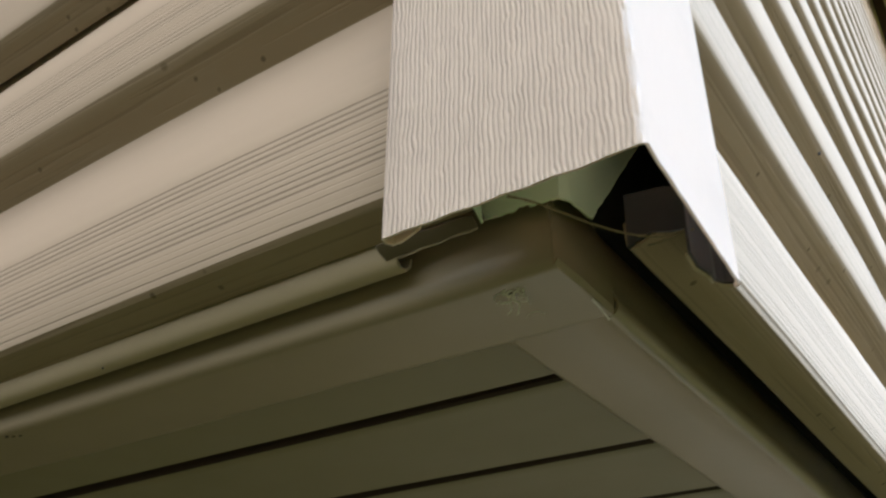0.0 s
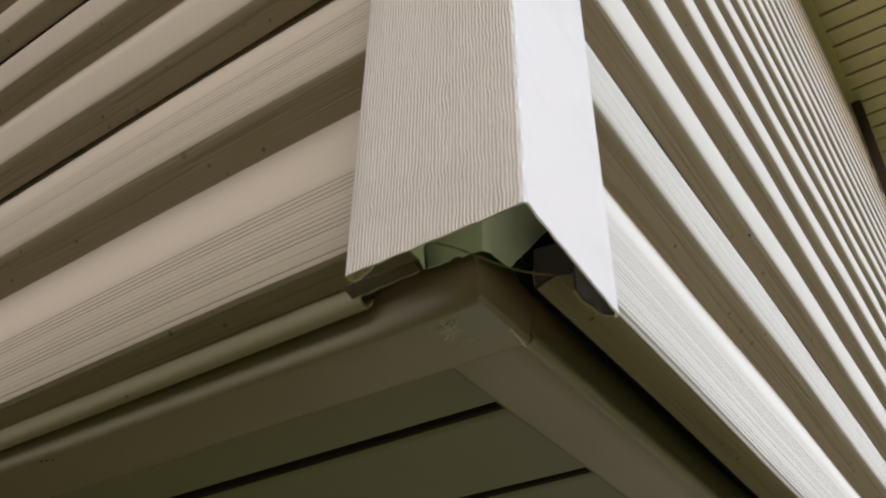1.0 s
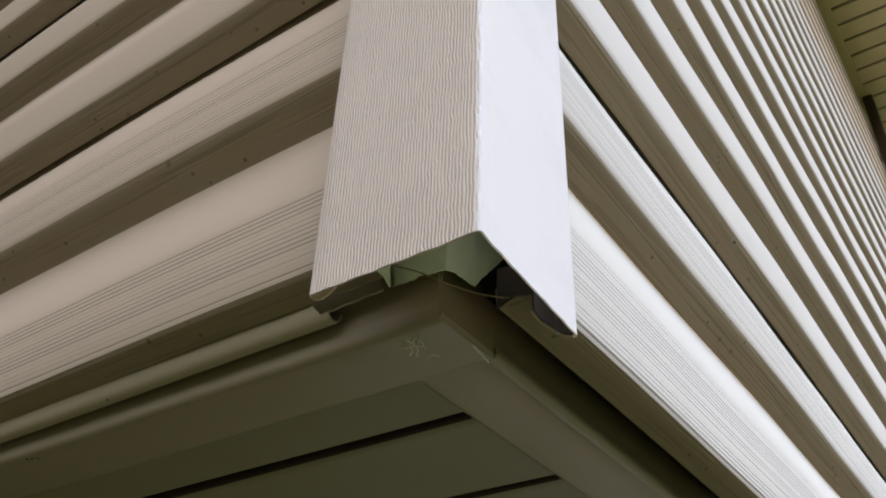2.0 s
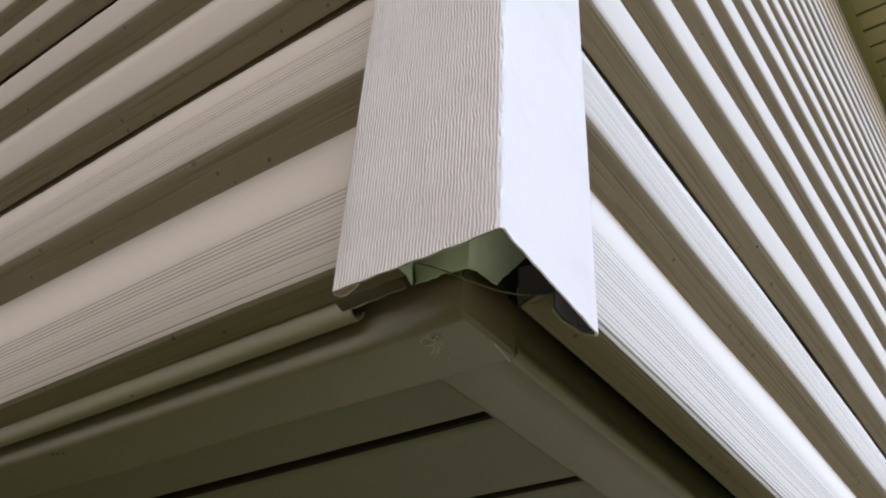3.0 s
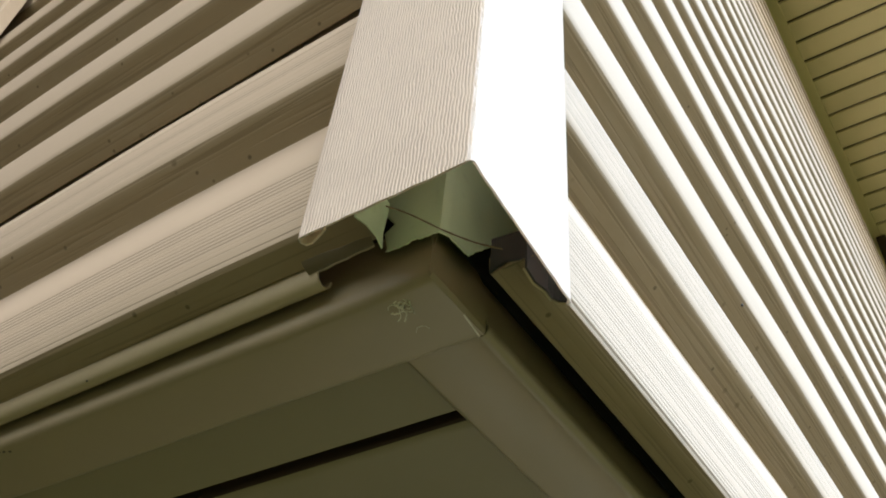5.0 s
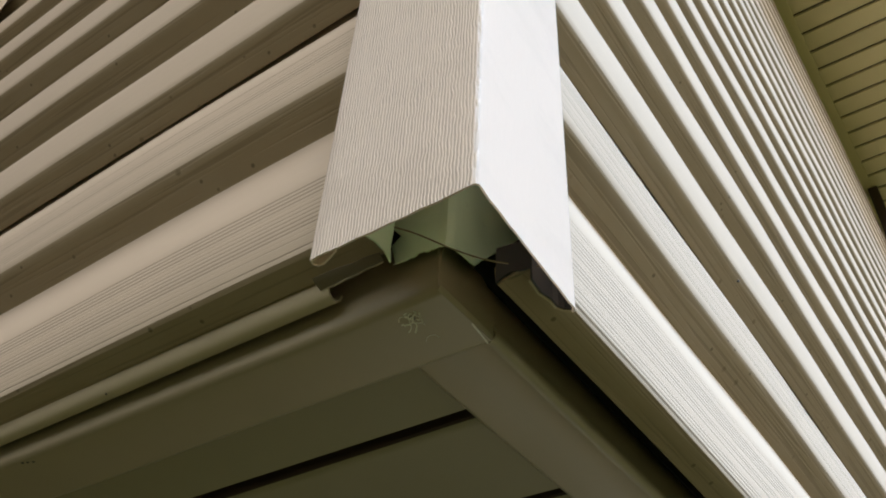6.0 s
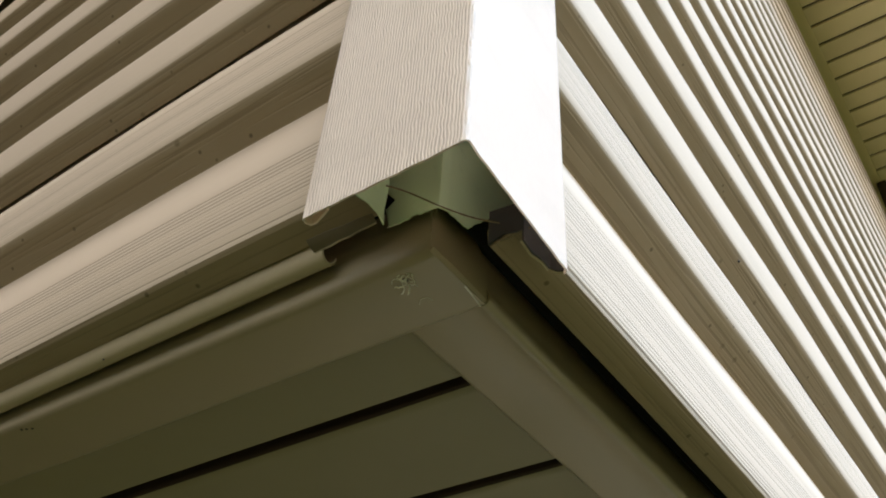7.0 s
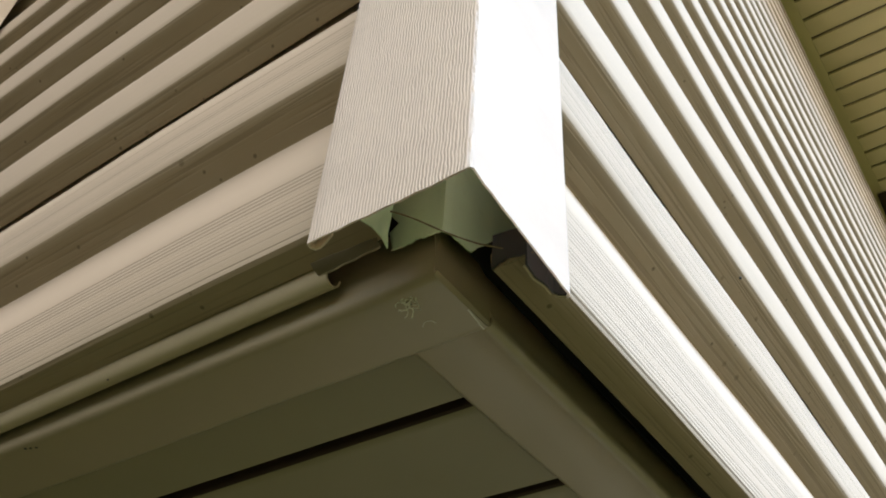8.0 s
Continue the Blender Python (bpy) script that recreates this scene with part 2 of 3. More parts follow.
# ---- ground ----
def ground():
    bm = bmesh.new()
    bmesh.ops.create_grid(bm, x_segments=60, y_segments=60, size=1.0)
    for v in bm.verts:
        r = max(abs(v.co.x), abs(v.co.y))
        v.co *= 30 + 1500 * r ** 3
        v.co.z = 0.05 * noise.noise(v.co * 0.3) if r < 0.8 else 0.0
    me = bpy.data.meshes.new("ground")
    bm.to_mesh(me)
    bm.free()
    me.materials.append(M_GRASS)
    tagged(new("ground", me), "mown green lawn round the house", "ground", kind="structure")


ground()


def woods():
    """A closed belt of dense trees round the plot, far behind the walk. Unseen: added to block low sky light."""
    verts, faces, n, rows = [], [], 160, 26
    for i in range(n):
        a = i * math.tau / n
        for k in range(rows):
            f = k / (rows - 1)
            p = Vector((math.cos(a) * 3, math.sin(a) * 3, f * 2.5))
            r = 19 + 2.5 * noise.noise(p) + 1.3 * noise.noise(p * 3.1) + 0.5 * noise.noise(p * 9) + 3.0 * f * f
            h = 5.8 + 1.6 * noise.noise(Vector((math.cos(a) * 5, math.sin(a) * 5, 0)))
            # taller towards the east, to cut the low sky there
            h += 2.8 * max(0.0, math.cos(a)) * (k > 0)
            verts.append((-1 + r * math.cos(a), 2 + r * math.sin(a), h * f - 0.1 + 0.4 * noise.noise(p * 6)))
    for i in range(n):
        for k in range(rows - 1):
            j = (i + 1) % n
            faces.append((i * rows + k, j * rows + k, j * rows + k + 1, i * rows + k + 1))
    tagged(finish("woods", verts, faces, [M_LEAF], smooth=20), "unseen green belt of trees added to block low sky light", "woods", kind="stuff")


woods()

# ---- siding ----
D = 0.0230
# rounded return, flat, cove, up to the next return
RETURN = [(D - 0.0012, -0.0172), (0.0115, -0.0090), (0.0065, -0.0054), (0.0032, -0.0026), (0.0013, 0.0002), (0.0003, 0.0034), (0.0, 0.0070)]
COVE = [(0.0, 0.0440), (0.0006, 0.0490), (0.0055, 0.0645), (0.0115, 0.0810), (0.0178, 0.0975)]
PROFILE = [(0.0188, -0.0020), (0.0186, -0.0140), (0.0180, -0.0152), (0.0170, -0.0146)] + RETURN[1:] + COVE + [(D - 0.0010, 0.1108), (D - 0.0008, 0.1130)]
PROFILE += [(a, COURSE + b) for a, b in RETURN[1:]] + [(a, COURSE + b) for a, b in COVE]
# the top slides up behind the next panel's hook, with an open slot
PROFILE += [(0.0205, COURSE + 0.1010), (0.0229, COURSE + 0.1050), (0.0238, COURSE + 0.1090), (0.0240, COURSE + 0.140)]
# grain on the flats, smooth coves, returns speckled and darkened as shade
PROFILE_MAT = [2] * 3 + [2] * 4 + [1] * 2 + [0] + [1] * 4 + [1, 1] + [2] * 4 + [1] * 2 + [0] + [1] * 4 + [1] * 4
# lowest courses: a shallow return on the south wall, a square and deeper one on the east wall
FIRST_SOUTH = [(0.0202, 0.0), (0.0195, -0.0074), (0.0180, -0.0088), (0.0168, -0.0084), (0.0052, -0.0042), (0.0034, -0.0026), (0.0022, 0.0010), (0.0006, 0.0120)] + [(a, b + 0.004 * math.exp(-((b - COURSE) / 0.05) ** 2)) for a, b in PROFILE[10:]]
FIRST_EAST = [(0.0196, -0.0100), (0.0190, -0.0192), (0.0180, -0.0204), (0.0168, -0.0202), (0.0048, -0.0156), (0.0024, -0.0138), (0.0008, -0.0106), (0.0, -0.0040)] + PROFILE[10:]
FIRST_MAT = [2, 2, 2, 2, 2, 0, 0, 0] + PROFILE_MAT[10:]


def stations(a, b, near):
    """Even steps, closer together near the corner."""
    out, s, step = [a], a, near
    sign = 1 if b > a else -1
    while abs(b - s) > step:
        s += sign * step
        out.append(s)
        step = min(0.25, step * 1.12)
    return out + [b]


def sag(seed):
    def wave(s, a, b):
        w = 0.0007 * math.sin(s * 7.3 + seed) + 0.0005 * math.sin(s * 17.1 + 2.1 * seed + b * 9)
        return w, 0.0006 * math.sin(s * 4.1 + 1.7 * seed)
    return wave


def siding(wall, place, ends, count, lowest, butt):
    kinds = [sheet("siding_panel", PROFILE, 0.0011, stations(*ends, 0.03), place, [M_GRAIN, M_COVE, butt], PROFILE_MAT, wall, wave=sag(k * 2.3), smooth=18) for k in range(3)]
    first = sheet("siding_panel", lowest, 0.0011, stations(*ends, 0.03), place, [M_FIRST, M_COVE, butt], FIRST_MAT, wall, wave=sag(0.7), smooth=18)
    first.location = (0, 0, Z0)
    for k in range(1, count):
        ob = kinds[k - 1] if k < 4 else new("siding_panel", kinds[k % 3].data)
        ob.parent = wall
        ob.location = (0, 0, Z0 + PERIOD * k)


wall_south = empty("wall_south", (0, 0, 0), "beige vinyl wall of double-course lap siding, undersides dirt-specked and darkened as shade", "wall", kind="structure")
wall_east = empty("wall_east", (0, 0, 0), "pale bright vinyl lap siding wall running up to the eave", "wall", kind="structure")
wall_south.rotation_euler.z = radians(-0.6)
siding(wall_south, on_left, (-0.0764, LEFT), 10, FIRST_SOUTH, M_BUTT_SHADE)
siding(wall_east, on_right, (0.0715, RIGHT), 10, FIRST_EAST, M_BUTT_EAST_SHADE)
# sheathing coloured black to paint in the shade of the gap
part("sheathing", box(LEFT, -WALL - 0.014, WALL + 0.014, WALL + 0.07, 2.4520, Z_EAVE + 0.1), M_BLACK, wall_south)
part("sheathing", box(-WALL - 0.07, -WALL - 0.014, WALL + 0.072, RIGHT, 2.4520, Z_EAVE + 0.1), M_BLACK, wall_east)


# ---- corner post ----
def corner_post():
    post = empty("corner_post", (0, 0, Z_POST), "beige wood-grain vinyl corner post cut off above the soffit", "corner post")
    r = 0.0026
    arc = [(-r + r * math.sin(a), r - r * math.cos(a)) for a in (0, 0.26, 0.52, 0.79, 1.05, 1.31, 1.57)]
    lip_l = [(-0.0745, 0.0022), (-0.0800, 0.0046), (-0.0850, 0.0062), (-0.0878, 0.0056), (-0.0890, 0.0030), (-0.0884, 0.0004), (-0.0870, 0.0)]
    lip_r = [(-0.0052, 0.0905), (-0.0058, 0.0922), (-0.0075, 0.0932), (-0.0112, 0.0915), (-0.0132, 0.0880), (-0.0118, 0.0800), (-0.0140, 0.0735), (-0.0132, 0.0640)]
    pts = lip_l + arc + lip_r[:3]
    zs = [Z_POST + 0.0, Z_POST + 0.002, Z_POST + 0.012] + [Z_POST + 0.05 + 0.1 * k for k in range(27)] + [Z_EAVE]

    def place(a, b, s):
        # slightly ragged cut, worn corner tip
        rag = 0.0
        if s < Z_POST + 0.001:
            rag = 0.0003 * math.sin(a * 390 + b * 460) + 0.0008 * math.exp(-((a + 0.001) ** 2 + b * b) / 0.00004)
        return (a, b, s + rag - Z_POST)

    dense = []
    for p, q in zip(pts, pts[1:]):
        k = max(1, int((Vector(q) - Vector(p)).length / 0.008))
        dense += [tuple(Vector(p).lerp(Vector(q), i / k)) for i in range(k)]
    dense.append(pts[-1])
    sheet("post_face", dense, 0.0009, zs, place, [M_POST, M_POST_LIT], [0 if b < 0.0015 else 1 for a, b in dense[1:]], post, smooth=35)
    # hem coloured black as the shade inside the narrow slot
    hem = lip_r[2:]
    sheet("hem", hem, 0.0010, [Z_POST + 0.0012, Z_POST + 0.05, Z_POST + 0.4], lambda a, b, s: (a, b, s - Z_POST + (0.0012 * math.sin(b * 300) if s < 2.45 else 0)), [M_BLACK], None, post, "hem coloured black as slot shade")
    part("hem_edge", tube([(a - 0.0006, b, 0.0008 + 0.0012 * math.sin(b * 300)) for a, b in hem], 0.0006, 6), M_BEAD, post, "pale hem edge")
    return post


corner_post()


# ---- green wrap over the sheathing corner, torn along its lower edge ----
def building_wrap():
    path = [(-0.0800 + 0.0015 * k, WALL - 0.0012) for k in range(21)] + [(-WALL + 0.0012, WALL + 0.0018 * k) for k in range(1, 60)]

    rng = random.Random(4)
    tear = [rng.uniform(-0.0004, 0.0004) + (rng.uniform(0, 0.0012) if rng.random() < 0.12 else 0) for _ in path]

    def low(i, x, y):
        jag = tear[i]
        if x < -WALL - 0.001:
            k = (x + 0.0800) / 0.030
            z = 2.4285 - 0.0015 * k
            if -0.0665 < x < -0.061:
                z += 0.001
            return z + jag
        d = y - WALL
        z = 2.4272 + 0.08 * d if d < 0.019 else 2.4287 + (d - 0.019) * 1.2
        return z + jag

    verts, faces = [], []
    rows = 34
    ragged = [(2.40, -0.0795), (2.4285, -0.0795), (2.4380, -0.0822), (2.4446, -0.0842), (2.4456, -0.0768), (2.4490, -0.0790), (2.4560, -0.0850), (2.4670, -0.0888), (2.80, -0.0890)]

    def edge(z):
        return float(np.interp(z, [p[0] for p in ragged], [p[1] for p in ragged]))

    for i, (x, y) in enumerate(path):
        z0 = low(i, x, y)
        for k in range(rows):
            f = k / (rows - 1)
            z = z0 + (2.75 - z0) * f ** 2
            out = 0.0010 * noise.noise(Vector((x * 60, y * 60, z * 40))) + 0.0012 * (1 - f) ** 8
            nx, ny = (0, -1) if i < 21 else (1, 0)
            side = edge(z) + (x - path[0][0]) * (path[7][0] - edge(z)) / (path[7][0] - path[0][0]) if i < 7 else x
            verts.append((side + nx * out, y + ny * out, z))
    for i in range(len(path) - 1):
        for k in range(rows - 1):
            a = i * rows + k
            faces.append((a, a + rows, a + rows + 1, a + 1))
    wrap = empty("building_wrap", (0, 0, 0), "green building wrap with a torn lower edge over the wall corner", "building wrap")
    ob = finish("wrap_sheet", verts, faces, [M_WRAP], None, wrap, smooth=60)
    mod = ob.modifiers.new("thickness", "SOLIDIFY")
    mod.thickness, mod.offset = 0.0008, -1
    for k, (x, y, z) in enumerate(((-0.0790, 0.0482, 2.4292), (-0.0880, 0.0482, 2.4655), (-0.0745, 0.0482, 2.4288))):
        part("fibre", tube([(x, y, z), (x + 0.0008, y - 0.0008, z - 0.0008), (x - 0.0002 * k, y - 0.0014, z - 0.0004), (x - 0.0010, y - 0.0012, z - 0.0012)], 0.00022, 5), M_WEB, wrap, "pale torn fibre")
    # strip torn loose and bent outwards inside the post
    fold = [(-0.0752, 0.0175), (-0.0742, 0.0250), (-0.0746, 0.0330), (-0.0756, 0.0392)]
    sheet("loose_flap", fold, 0.0007, [2.4225, 2.4320, 2.4420, 2.4520], lambda a, b, z: (a + 0.0006 * math.sin(z * 400), b + (0.012 * (z - 2.425) if b < 0.02 else 0), z - (0.0012 * math.sin(b * 700) if z < 2.43 else 0)), [M_WRAP], None, wrap, "bent green flap", smooth=60)


building_wrap()


# ---- lower soffit ----
def soffit():
    south = empty("soffit_trim", (0, 0, Z_SOF), "brown painted metal soffit trim under the siding, lapped at the corner", "soffit trim")
    r = 0.0055
    edge = [(r - r * math.cos(a), r - r * math.sin(a)) for a in (0, 0.4, 0.79, 1.18, 1.57)]
    prof = [(0.006, 0.045), (0.0022, 0.022), (0.0004, 0.010)] + edge[1:] + [(0.020, 0.0), (0.0445, 0.0), (0.0468, 0.0003), (0.0482, 0.0012), (0.0487, 0.0030), (0.0488, 0.0085)]

    def south_place(a, b, s):
        dip = 0.0008 * math.sin(s * 9) + 0.0005 * math.sin(s * 23)
        return (s, WALL + a, b + dip * (b < 0.006))

    ends = stations(-0.0548, LEFT, 0.02)
    sheet("trim_strip", prof, 0.0010, ends, south_place, [M_TRIM], None, south, smooth=50)
    # tab folded round the corner, with an open seam
    tab = [(0.0, 0.0016), (0.0006, 0.0004), (0.0010, 0.004), (0.0010, 0.012), (0.0018, 0.022), (0.0040, 0.034), (0.0090, 0.046)]
    sheet("corner_tab", [(-0.0536 - a, b) for a, b in tab], 0.0008, [WALL + 0.0005 + 0.0485 * k / 8 for k in range(9)],
          lambda a, b, s: (a - 0.028 * (s - WALL) * (b < 0.002), s, b + 0.0012 * math.sin((s - WALL) * 40) * (b < 0.003)), [M_TRIM], None, south, "folded brown metal tab", smooth=50)
    east = empty("soffit_trim", (0, 0, Z_SOF), "brown painted metal soffit trim along a dark gap under the siding", "soffit trim")
    prof_e = [(0.012, 0.0460), (0.0052, 0.0380), (0.0024, 0.0280), (0.0009, 0.0170), (0.0002, 0.0110), (-0.0010, 0.0075), (-0.0020, 0.0040), (-0.0018, 0.0010), (-0.0004, -0.0008), (0.0020, -0.0014), (0.0046, -0.0008), (0.0070, 0.0), (0.020, 0.0), (0.0445, 0.0), (0.0464, 0.0003), (0.0476, 0.0012), (0.0480, 0.0030), (0.0481, 0.0085)]

    def east_place(a, b, s):
        dip = 0.0008 * math.sin(s * 8 + 1) + 0.0004 * math.sin(s * 29)
        return (-0.0548 - a, s, b + 0.0004 + dip * (b < 0.006))

    sheet("trim_strip", prof_e, 0.0010, stations(WALL + 0.0485, RIGHT, 0.02), east_place, [M_TRIM], None, east, smooth=50)
    # boards of the soffit, along the south wall
    field = empty("soffit", (0, 0, Z_SOF), "brown grooved soffit boards with dark joints", "soffit", kind="structure")
    pitch = 0.1076
    board = [(0.0110, 0.0225), (0.0104, 0.0150), (0.0102, 0.0120), (0.0110, 0.0102), (0.0130, 0.0091), (0.0175, 0.0086), (0.050, 0.0086), (pitch - 0.012, 0.0090), (pitch - 0.0012, 0.0092), (pitch - 0.0004, 0.0106), (pitch - 0.0004, 0.0225)]
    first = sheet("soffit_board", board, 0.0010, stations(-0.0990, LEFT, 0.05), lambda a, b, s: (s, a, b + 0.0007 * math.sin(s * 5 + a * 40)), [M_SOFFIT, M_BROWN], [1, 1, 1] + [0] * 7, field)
    for k in range(7):
        ob = first if k == 0 else new("soffit_board", first.data)
        ob.parent = field
        ob.location = (0, 0.0488 + pitch * k, 0)
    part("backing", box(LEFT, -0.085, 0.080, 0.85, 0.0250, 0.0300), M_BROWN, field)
    return field


soffit()


# ---- starter bead and loose ends below the lowest course ----
def starter():
    ob = empty("starter_strip", (0, 0, 2.4), "tan rounded starter strip below the lowest siding course", "starter strip")
    pts = [(0.0374, 0.0310), (0.0364, 0.0255), (0.0366, 0.0212), (0.0380, 0.0176), (0.0410, 0.0156), (0.0446, 0.0160), (0.0472, 0.0188), (0.0478, 0.0224)]
    sheet("bead", pts, 0.0010, stations(-0.1115, LEFT, 0.03), lambda a, b, s: (s, a + 0.0005 * math.sin(s * 11), b + 0.0006 * math.sin(s * 6)), [M_BEAD], None, ob, smooth=60)
    lip = [(0.0240, 0.0168), (0.0262, 0.0152), (0.0285, 0.0145), (0.0308, 0.0138), (0.0316, 0.0146)]

    def taper(y, x):
        return 0.0287 + (y - 0.0287) * (1 - 0.55 * (x + 0.1105) / 0.039)

    sheet("lip", lip, 0.0006, [-0.1105, -0.1055, -0.098, -0.088, -0.080, -0.0755, -0.0715], lambda a, b, s: (s, taper(a, s), b + 0.0004 * math.sin(s * 300)), [M_DUSK], None, ob, "bent dark end")
    part("lip_edge", tube([(-0.1105 + 0.0039 * k, taper(0.0314, -0.1105 + 0.0039 * k), 0.0136 + 0.0004 * math.sin(k * 1.9)) for k in range(11)], 0.00032, 6), M_BEAD, ob, "pale rear edge")



starter()


def flashing_scrap():
    bm = bmesh.new()
    pts = [(-0.0356, 0.0), (-0.0352, 0.0355 - 0.0135), (-0.0204, 0.0340 - 0.0135), (-0.0120, 0.0300 - 0.0135), (-0.0126, 0.0150 - 0.0135), (-0.0200, 0.0155 - 0.0135), (-0.0270, 0.0175 - 0.0135), (-0.0318, 0.0160 - 0.0135)]
    f = bm.faces.new([bm.verts.new((x, 0.0700 + 0.06 * (x + 0.0356) * 0.3, 2.4135 + z)) for x, z in pts])
    ext = bmesh.ops.extrude_face_region(bm, geom=[f])
    bmesh.ops.translate(bm, verts=[g for g in ext["geom"] if isinstance(g, bmesh.types.BMVert)], vec=(0, 0.0012, 0))
    me = bpy.data.meshes.new("flashing")
    bm.to_mesh(me)
    bm.free()
    me.materials.append(M_BLACK)
    tagged(new("flashing", me), "dark torn scrap of flashing inside the corner post", "flashing")


flashing_scrap()


def curve_tube(name, pts, radius, material, label, category):
    fine = []
    P = [Vector(p) for p in pts]
    for i in range(len(P) - 1):
        for k in range(6):
            t = k / 6
            a, b, c, d = P[max(i - 1, 0)], P[i], P[i + 1], P[min(i + 2, len(P) - 1)]
            fine.append(0.5 * ((2 * b) + (c - a) * t + (2 * a - 5 * b + 4 * c - d) * t * t + (3 * b - a - 3 * c + d) * t ** 3))
    fine.append(P[-1])
    me = bpy.data.meshes.new(name)
    bm = tube(fine, radius)
    bm.to_mesh(me)
    bm.free()
    me.materials.append(material)
    return tagged(new(name, me), label, category)


curve_tube("dry_stem", [(-0.0460, 0.0060, 2.4035), (-0.0400, 0.0140, 2.4030), (-0.0300, 0.0270, 2.3995), (-0.0220, 0.0380, 2.3985), (-0.0150, 0.0480, 2.4000)],
           0.00035, M_STRAND, "thin dry stem caught across the open post end", "stem")


curve_tube("dry_stem", [(-0.0279, 0.0690, 2.4117), (-0.0235, 0.0690, 2.4117), (-0.0174, 0.0690, 2.4125), (-0.0118, 0.0690, 2.4127)],
           0.00045, M_STRAND, "short pale dry stem lying on the flashing scrap", "stem")


# ---- fixings and dust on the trim ----
def screw(place):
    ob = empty("screw", place, "small steel screw wrapped in dusty web on the soffit trim", "screw")
    bm = bmesh.new()
    bmesh.ops.create_cone(bm, cap_ends=True, segments=14, radius1=0.0016, radius2=0.0026, depth=0.0012, matrix=Matrix.Translation((0, 0, -0.0004)))
    part("screw_head", bm, M_STEEL, ob)
    rng = random.Random(11)
    for k in range(11):
        a, p = rng.uniform(0, math.tau), Vector((rng.uniform(-0.0020, 0.0020), rng.uniform(-0.0016, 0.0016), -0.0018))
        thread = [p.copy()]
        for _ in range(7):
            a += rng.uniform(-1.1, 1.1)
            p = p + Vector((0.0011 * math.cos(a), 0.0008 * math.sin(a), -0.0009 * math.sin(a) + rng.uniform(-0.0003, 0.0003)))
            p.z = min(p.z, -0.0012)
            thread.append(p.copy())
        part("web", tube(thread, rng.uniform(0.00018, 0.00036), 5), M_WEB, ob, "dusty cobweb")


screw((-0.0774, 0.0617, Z_SOF))
curve_tube("cobweb", [(-0.0820, 0.0800, Z_SOF - 0.0014), (-0.0790, 0.0770, Z_SOF - 0.0018), (-0.0755, 0.0775, Z_SOF - 0.0016), (-0.0745, 0.0805, Z_SOF - 0.0014)], 0.00014, M_WEB, "faint dusty cobweb on the soffit trim", "cobweb")
curve_tube("metal_sliver", [(-0.0548, 0.0800, Z_SOF - 0.0014), (-0.0552, 0.0880, Z_SOF - 0.0022), (-0.0556, 0.0950, Z_SOF - 0.0030)], 0.00042, M_WHITE, "pale bare metal sliver along the trim seam", "metal sliver")


def nail_hole(x, y):
    bm = bmesh.new()
    bmesh.ops.create_uvsphere(bm, u_segments=8, v_segments=5, radius=0.0010, matrix=Matrix.Translation((x, y, Z_SOF - 0.0002)) @ Matrix.Diagonal((1.3, 1, 0.5, 1)))
    me = bpy.data.meshes.new("nail_hole")
    bm.to_mesh(me)
    bm.free()
    me.materials.append(M_BLACK)
    tagged(new("nail_hole", me), "tiny dark nail hole in the soffit trim", "nail hole", group="nail holes in the trim")


for hole in ((-0.3742, 0.0553), (-0.3706, 0.0565), (-0.3666, 0.0579)):
    nail_hole(*hole)


def dirt_speck(x, y, z, size):
    """A small dark lump of dirt stuck to the vinyl."""
    bm = bmesh.new()
    bmesh.ops.create_icosphere(bm, subdivisions=2, radius=size)
    for v in bm.verts:
        v.co = v.co * (1 + 0.35 * noise.noise(v.co * 900 + Vector((x * 50, y * 50, z)))) + Vector((x, y, z))
    me = bpy.data.meshes.new("dirt_speck")
    bm.to_mesh(me)
    bm.free()
    me.materials.append(M_BLACK)
    tagged(new("dirt_speck", me), "small dark speck of dirt on the vinyl", "dirt speck", group="dirt specks on the vinyl")


for speck in ((-0.1915, 0.0227, 2.4302, 0.0011), (-0.2503, 0.0237, 2.4302, 0.0007), (-0.2785, 0.0385, 2.4145, 0.0006), (-0.0185, 0.4586, 2.6862, 0.0013)):
    dirt_speck(*speck)


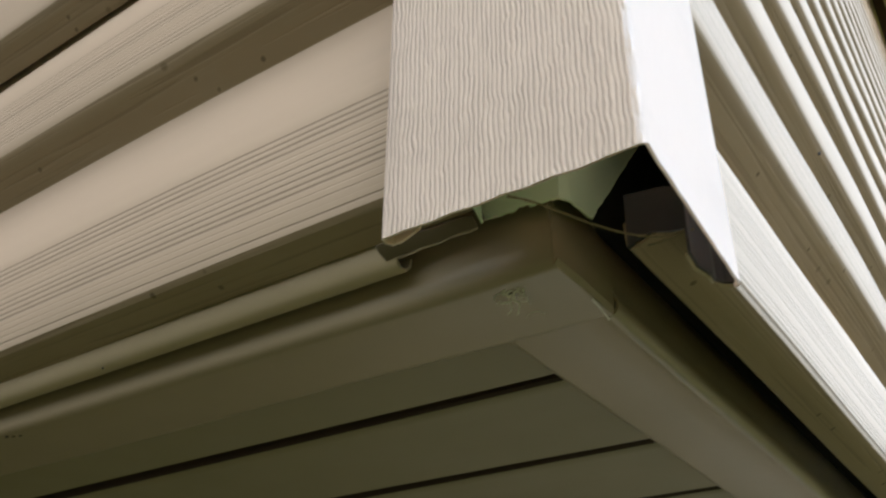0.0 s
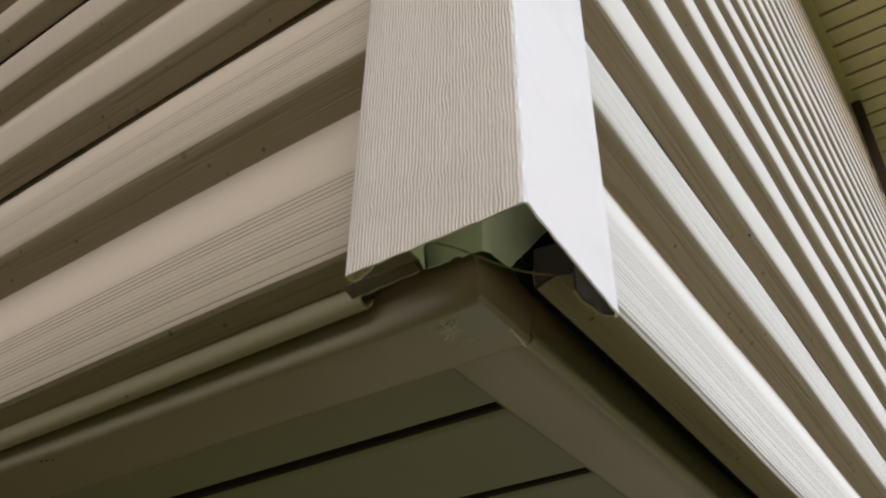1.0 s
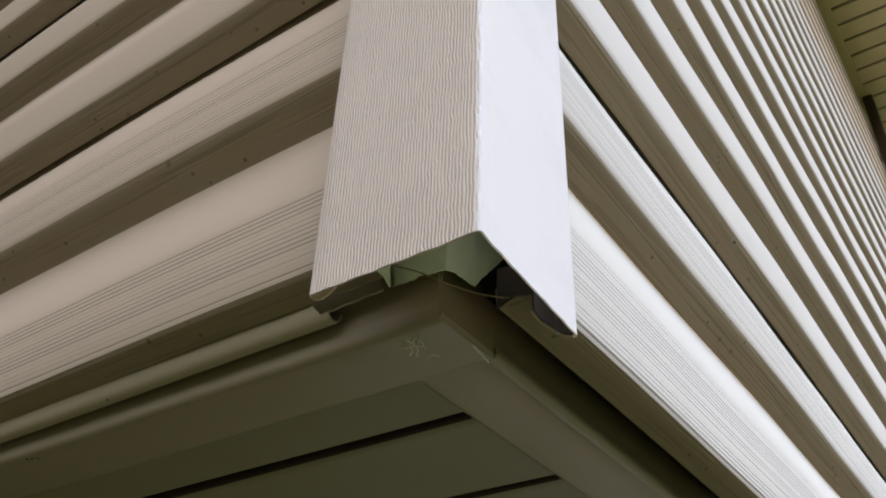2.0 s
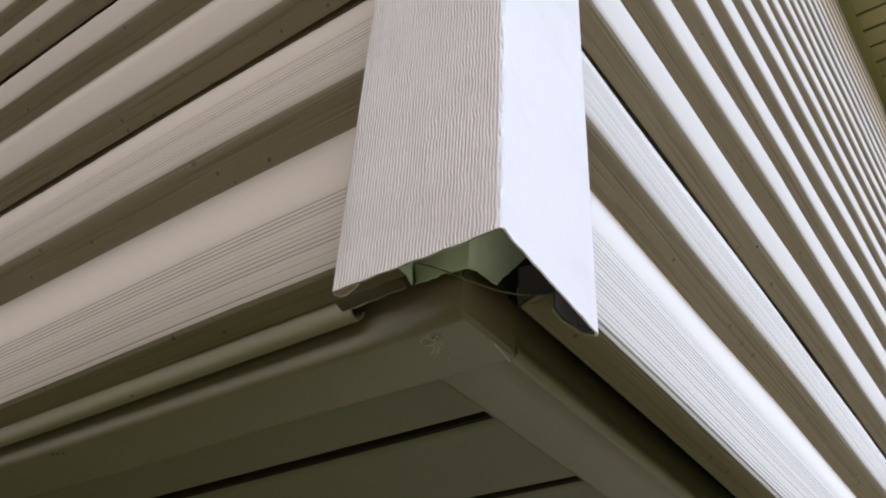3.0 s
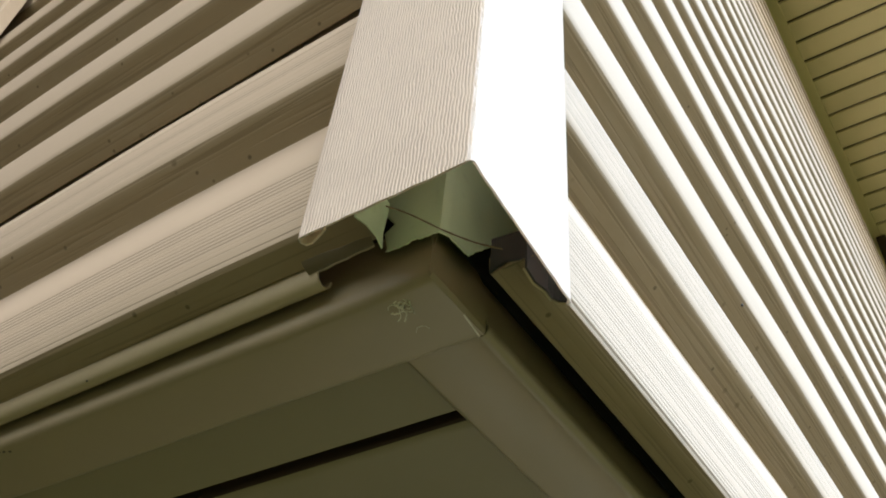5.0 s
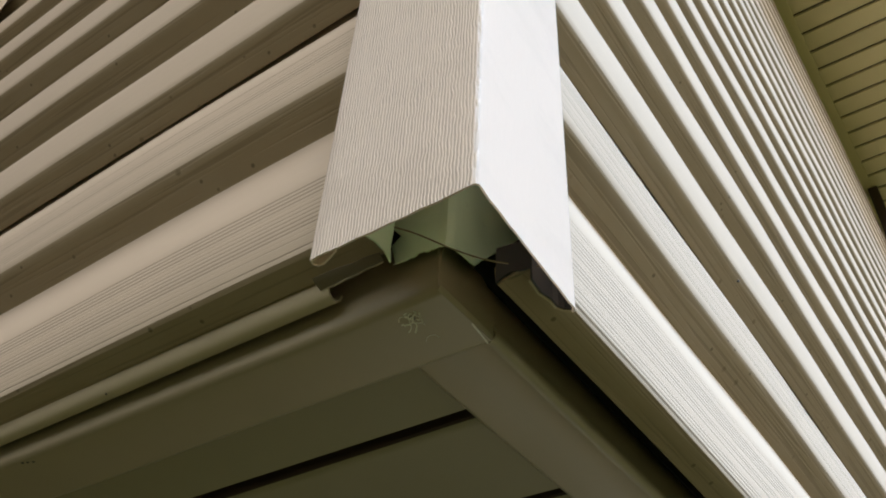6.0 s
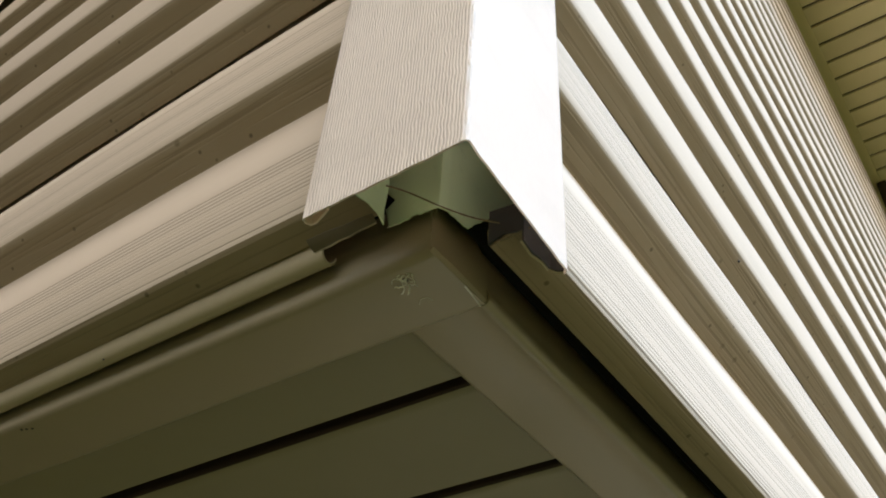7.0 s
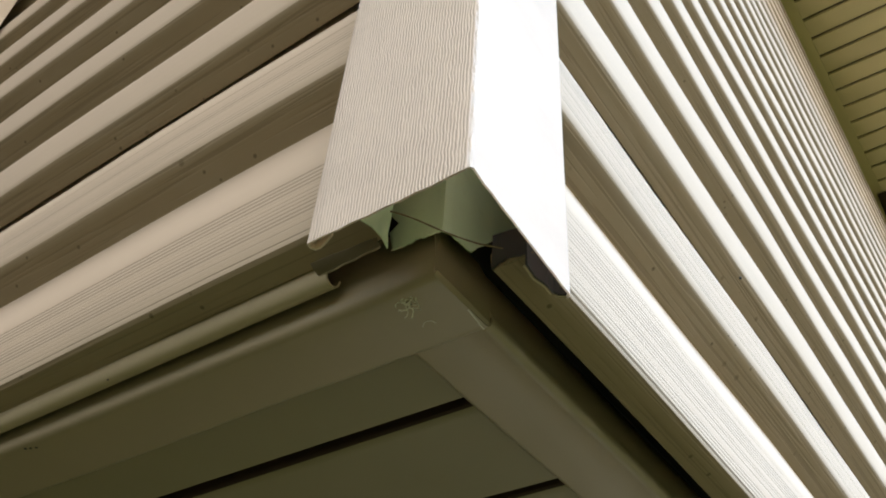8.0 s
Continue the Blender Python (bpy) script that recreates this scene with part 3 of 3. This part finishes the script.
# ---- upper eave ----
def eave():
    ob = empty("eave", (0, 0, Z_EAVE), "tan grooved eave soffit above the east wall", "eave", kind="structure")
    pitch, out = 0.0967, 0.62
    board = [(0.0110, 0.014), (0.0106, 0.0060), (0.0130, 0.0034), (pitch / 2, 0.0028), (pitch - 0.005, 0.0034), (pitch - 0.0016, 0.0060), (pitch - 0.0012, 0.014)]
    first = sheet("soffit_board", board, 0.0010, [0.010, 0.2, 0.4, out], lambda a, b, s: (s, a, b), [M_EAVE], None, ob)
    count = int((RIGHT - 0.2) / pitch)
    for k in range(count):
        b = first if k == 0 else new("soffit_board", first.data)
        b.parent = ob
        b.location = (0, 0.0075 + pitch * k, 0)
    edge = [(-0.032, -0.030), (-0.030, -0.002), (-0.026, 0.0), (0.013, 0.0), (0.015, 0.002), (0.015, 0.006)]
    sheet("wall_trim", edge, 0.0012, stations(0.0, RIGHT, 0.1), lambda a, b, s: (a, s, b), [M_EAVE], None, ob)
    part("fascia", box(out, out + 0.025, -0.12, RIGHT, -0.02, 0.16, 0.003), M_BEAD, ob)
    part("backing", box(-0.05, out, -0.12, RIGHT, 0.016, 0.022), M_BROWN, ob)
    bm = bmesh.new()
    ridge = -3.5
    v = [bm.verts.new(p) for p in ((out + 0.05, -0.45, 0.16), (out + 0.05, RIGHT + 0.3, 0.16), (ridge, RIGHT + 0.3, 2.0), (ridge, -0.45, 2.0), (LEFT - 1, -0.45, 0.7), (LEFT - 1, RIGHT + 0.3, 0.7))]
    bm.faces.new((v[0], v[1], v[2], v[3]))
    bm.faces.new((v[3], v[2], v[5], v[4]))
    ext = bmesh.ops.extrude_face_region(bm, geom=bm.faces[:])
    bmesh.ops.translate(bm, verts=[g for g in ext["geom"] if isinstance(g, bmesh.types.BMVert)], vec=(0, 0, 0.03))
    part("roof", bm, M_ROOF, ob, "dark shingle roof")
    return ob


eave()


def downspout():
    ob = empty("downspout", (0.004, 3.077, 0), "dark brown downspout standing against the siding below the eave", "downspout")
    part("pipe", box(-0.012, 0.028, 0.0, 0.075, 0.1, Z_EAVE - 0.002, 0.006), M_BROWN, ob)
    part("strap", box(-0.0135, 0.0295, -0.004, 0.079, 3.9, 3.93, 0.001), M_BROWN, ob)


downspout()


# ---- unseen wing added to meet and shade the south wall ----
def wing():
    ob = empty("shading_wing", (-0.893, 0.0, 0), "dark brown unseen wing added to shade the south wall, with a pale inside corner strip", "wall", kind="structure")
    prof = [(0.0, 0.016), (0.0, -0.002), (-0.003, -0.004), (-0.036, -0.004), (-0.040, -0.008), (-0.040, -0.060)]
    sheet("corner_strip", prof, 0.0015, [2.43, 2.6, 3.2, 4.0, Z_EAVE], lambda a, b, s: (a, b, s), [M_POST_IN], None, ob)
    # dark brown so that the unseen faces bounce little light
    part("wall_face", box(-0.16, -0.042, -1.5, 0.010, 0.0, Z_EAVE + 0.02), M_BROWN, ob)
    part("wall_face", box(-4.0, -0.162, -1.5, -1.38, 0.0, Z_EAVE + 0.02), M_BROWN, ob)
    part("wall_face", box(-4.12, -4.002, -1.5, 0.010, 0.0, Z_EAVE + 0.02), M_BROWN, ob)
    bm = box(-4.2, 0.0, -1.6, 0.010, Z_EAVE + 0.022, Z_EAVE + 0.07)
    part("roof", bm, M_ROOF, ob, "dark shingle roof")


wing()

# ---- storey below, set back under the overhang ----
part_wall = empty("wall_lower", (0, 0, 0), "beige wall of the storey below, set back", "wall", kind="structure")
part("wall_face", box(LEFT, -0.80, 0.80, 0.92, 0.0, 2.44), M_COVE, part_wall)
part("wall_face", box(-0.92, -0.80, 0.922, RIGHT, 0.0, 2.44), M_COVE, part_wall)
inner = empty("wall_core", (0, 0, 0), "plain rear walls that close the house", "wall", kind="structure")
part("wall_face", box(LEFT, -0.2, RIGHT - 0.1, RIGHT, 0.0, Z_EAVE), M_COVE, inner)
part("wall_face", box(LEFT - 0.1, LEFT - 0.001, 0.2, RIGHT, 0.0, Z_EAVE), M_COVE, inner)
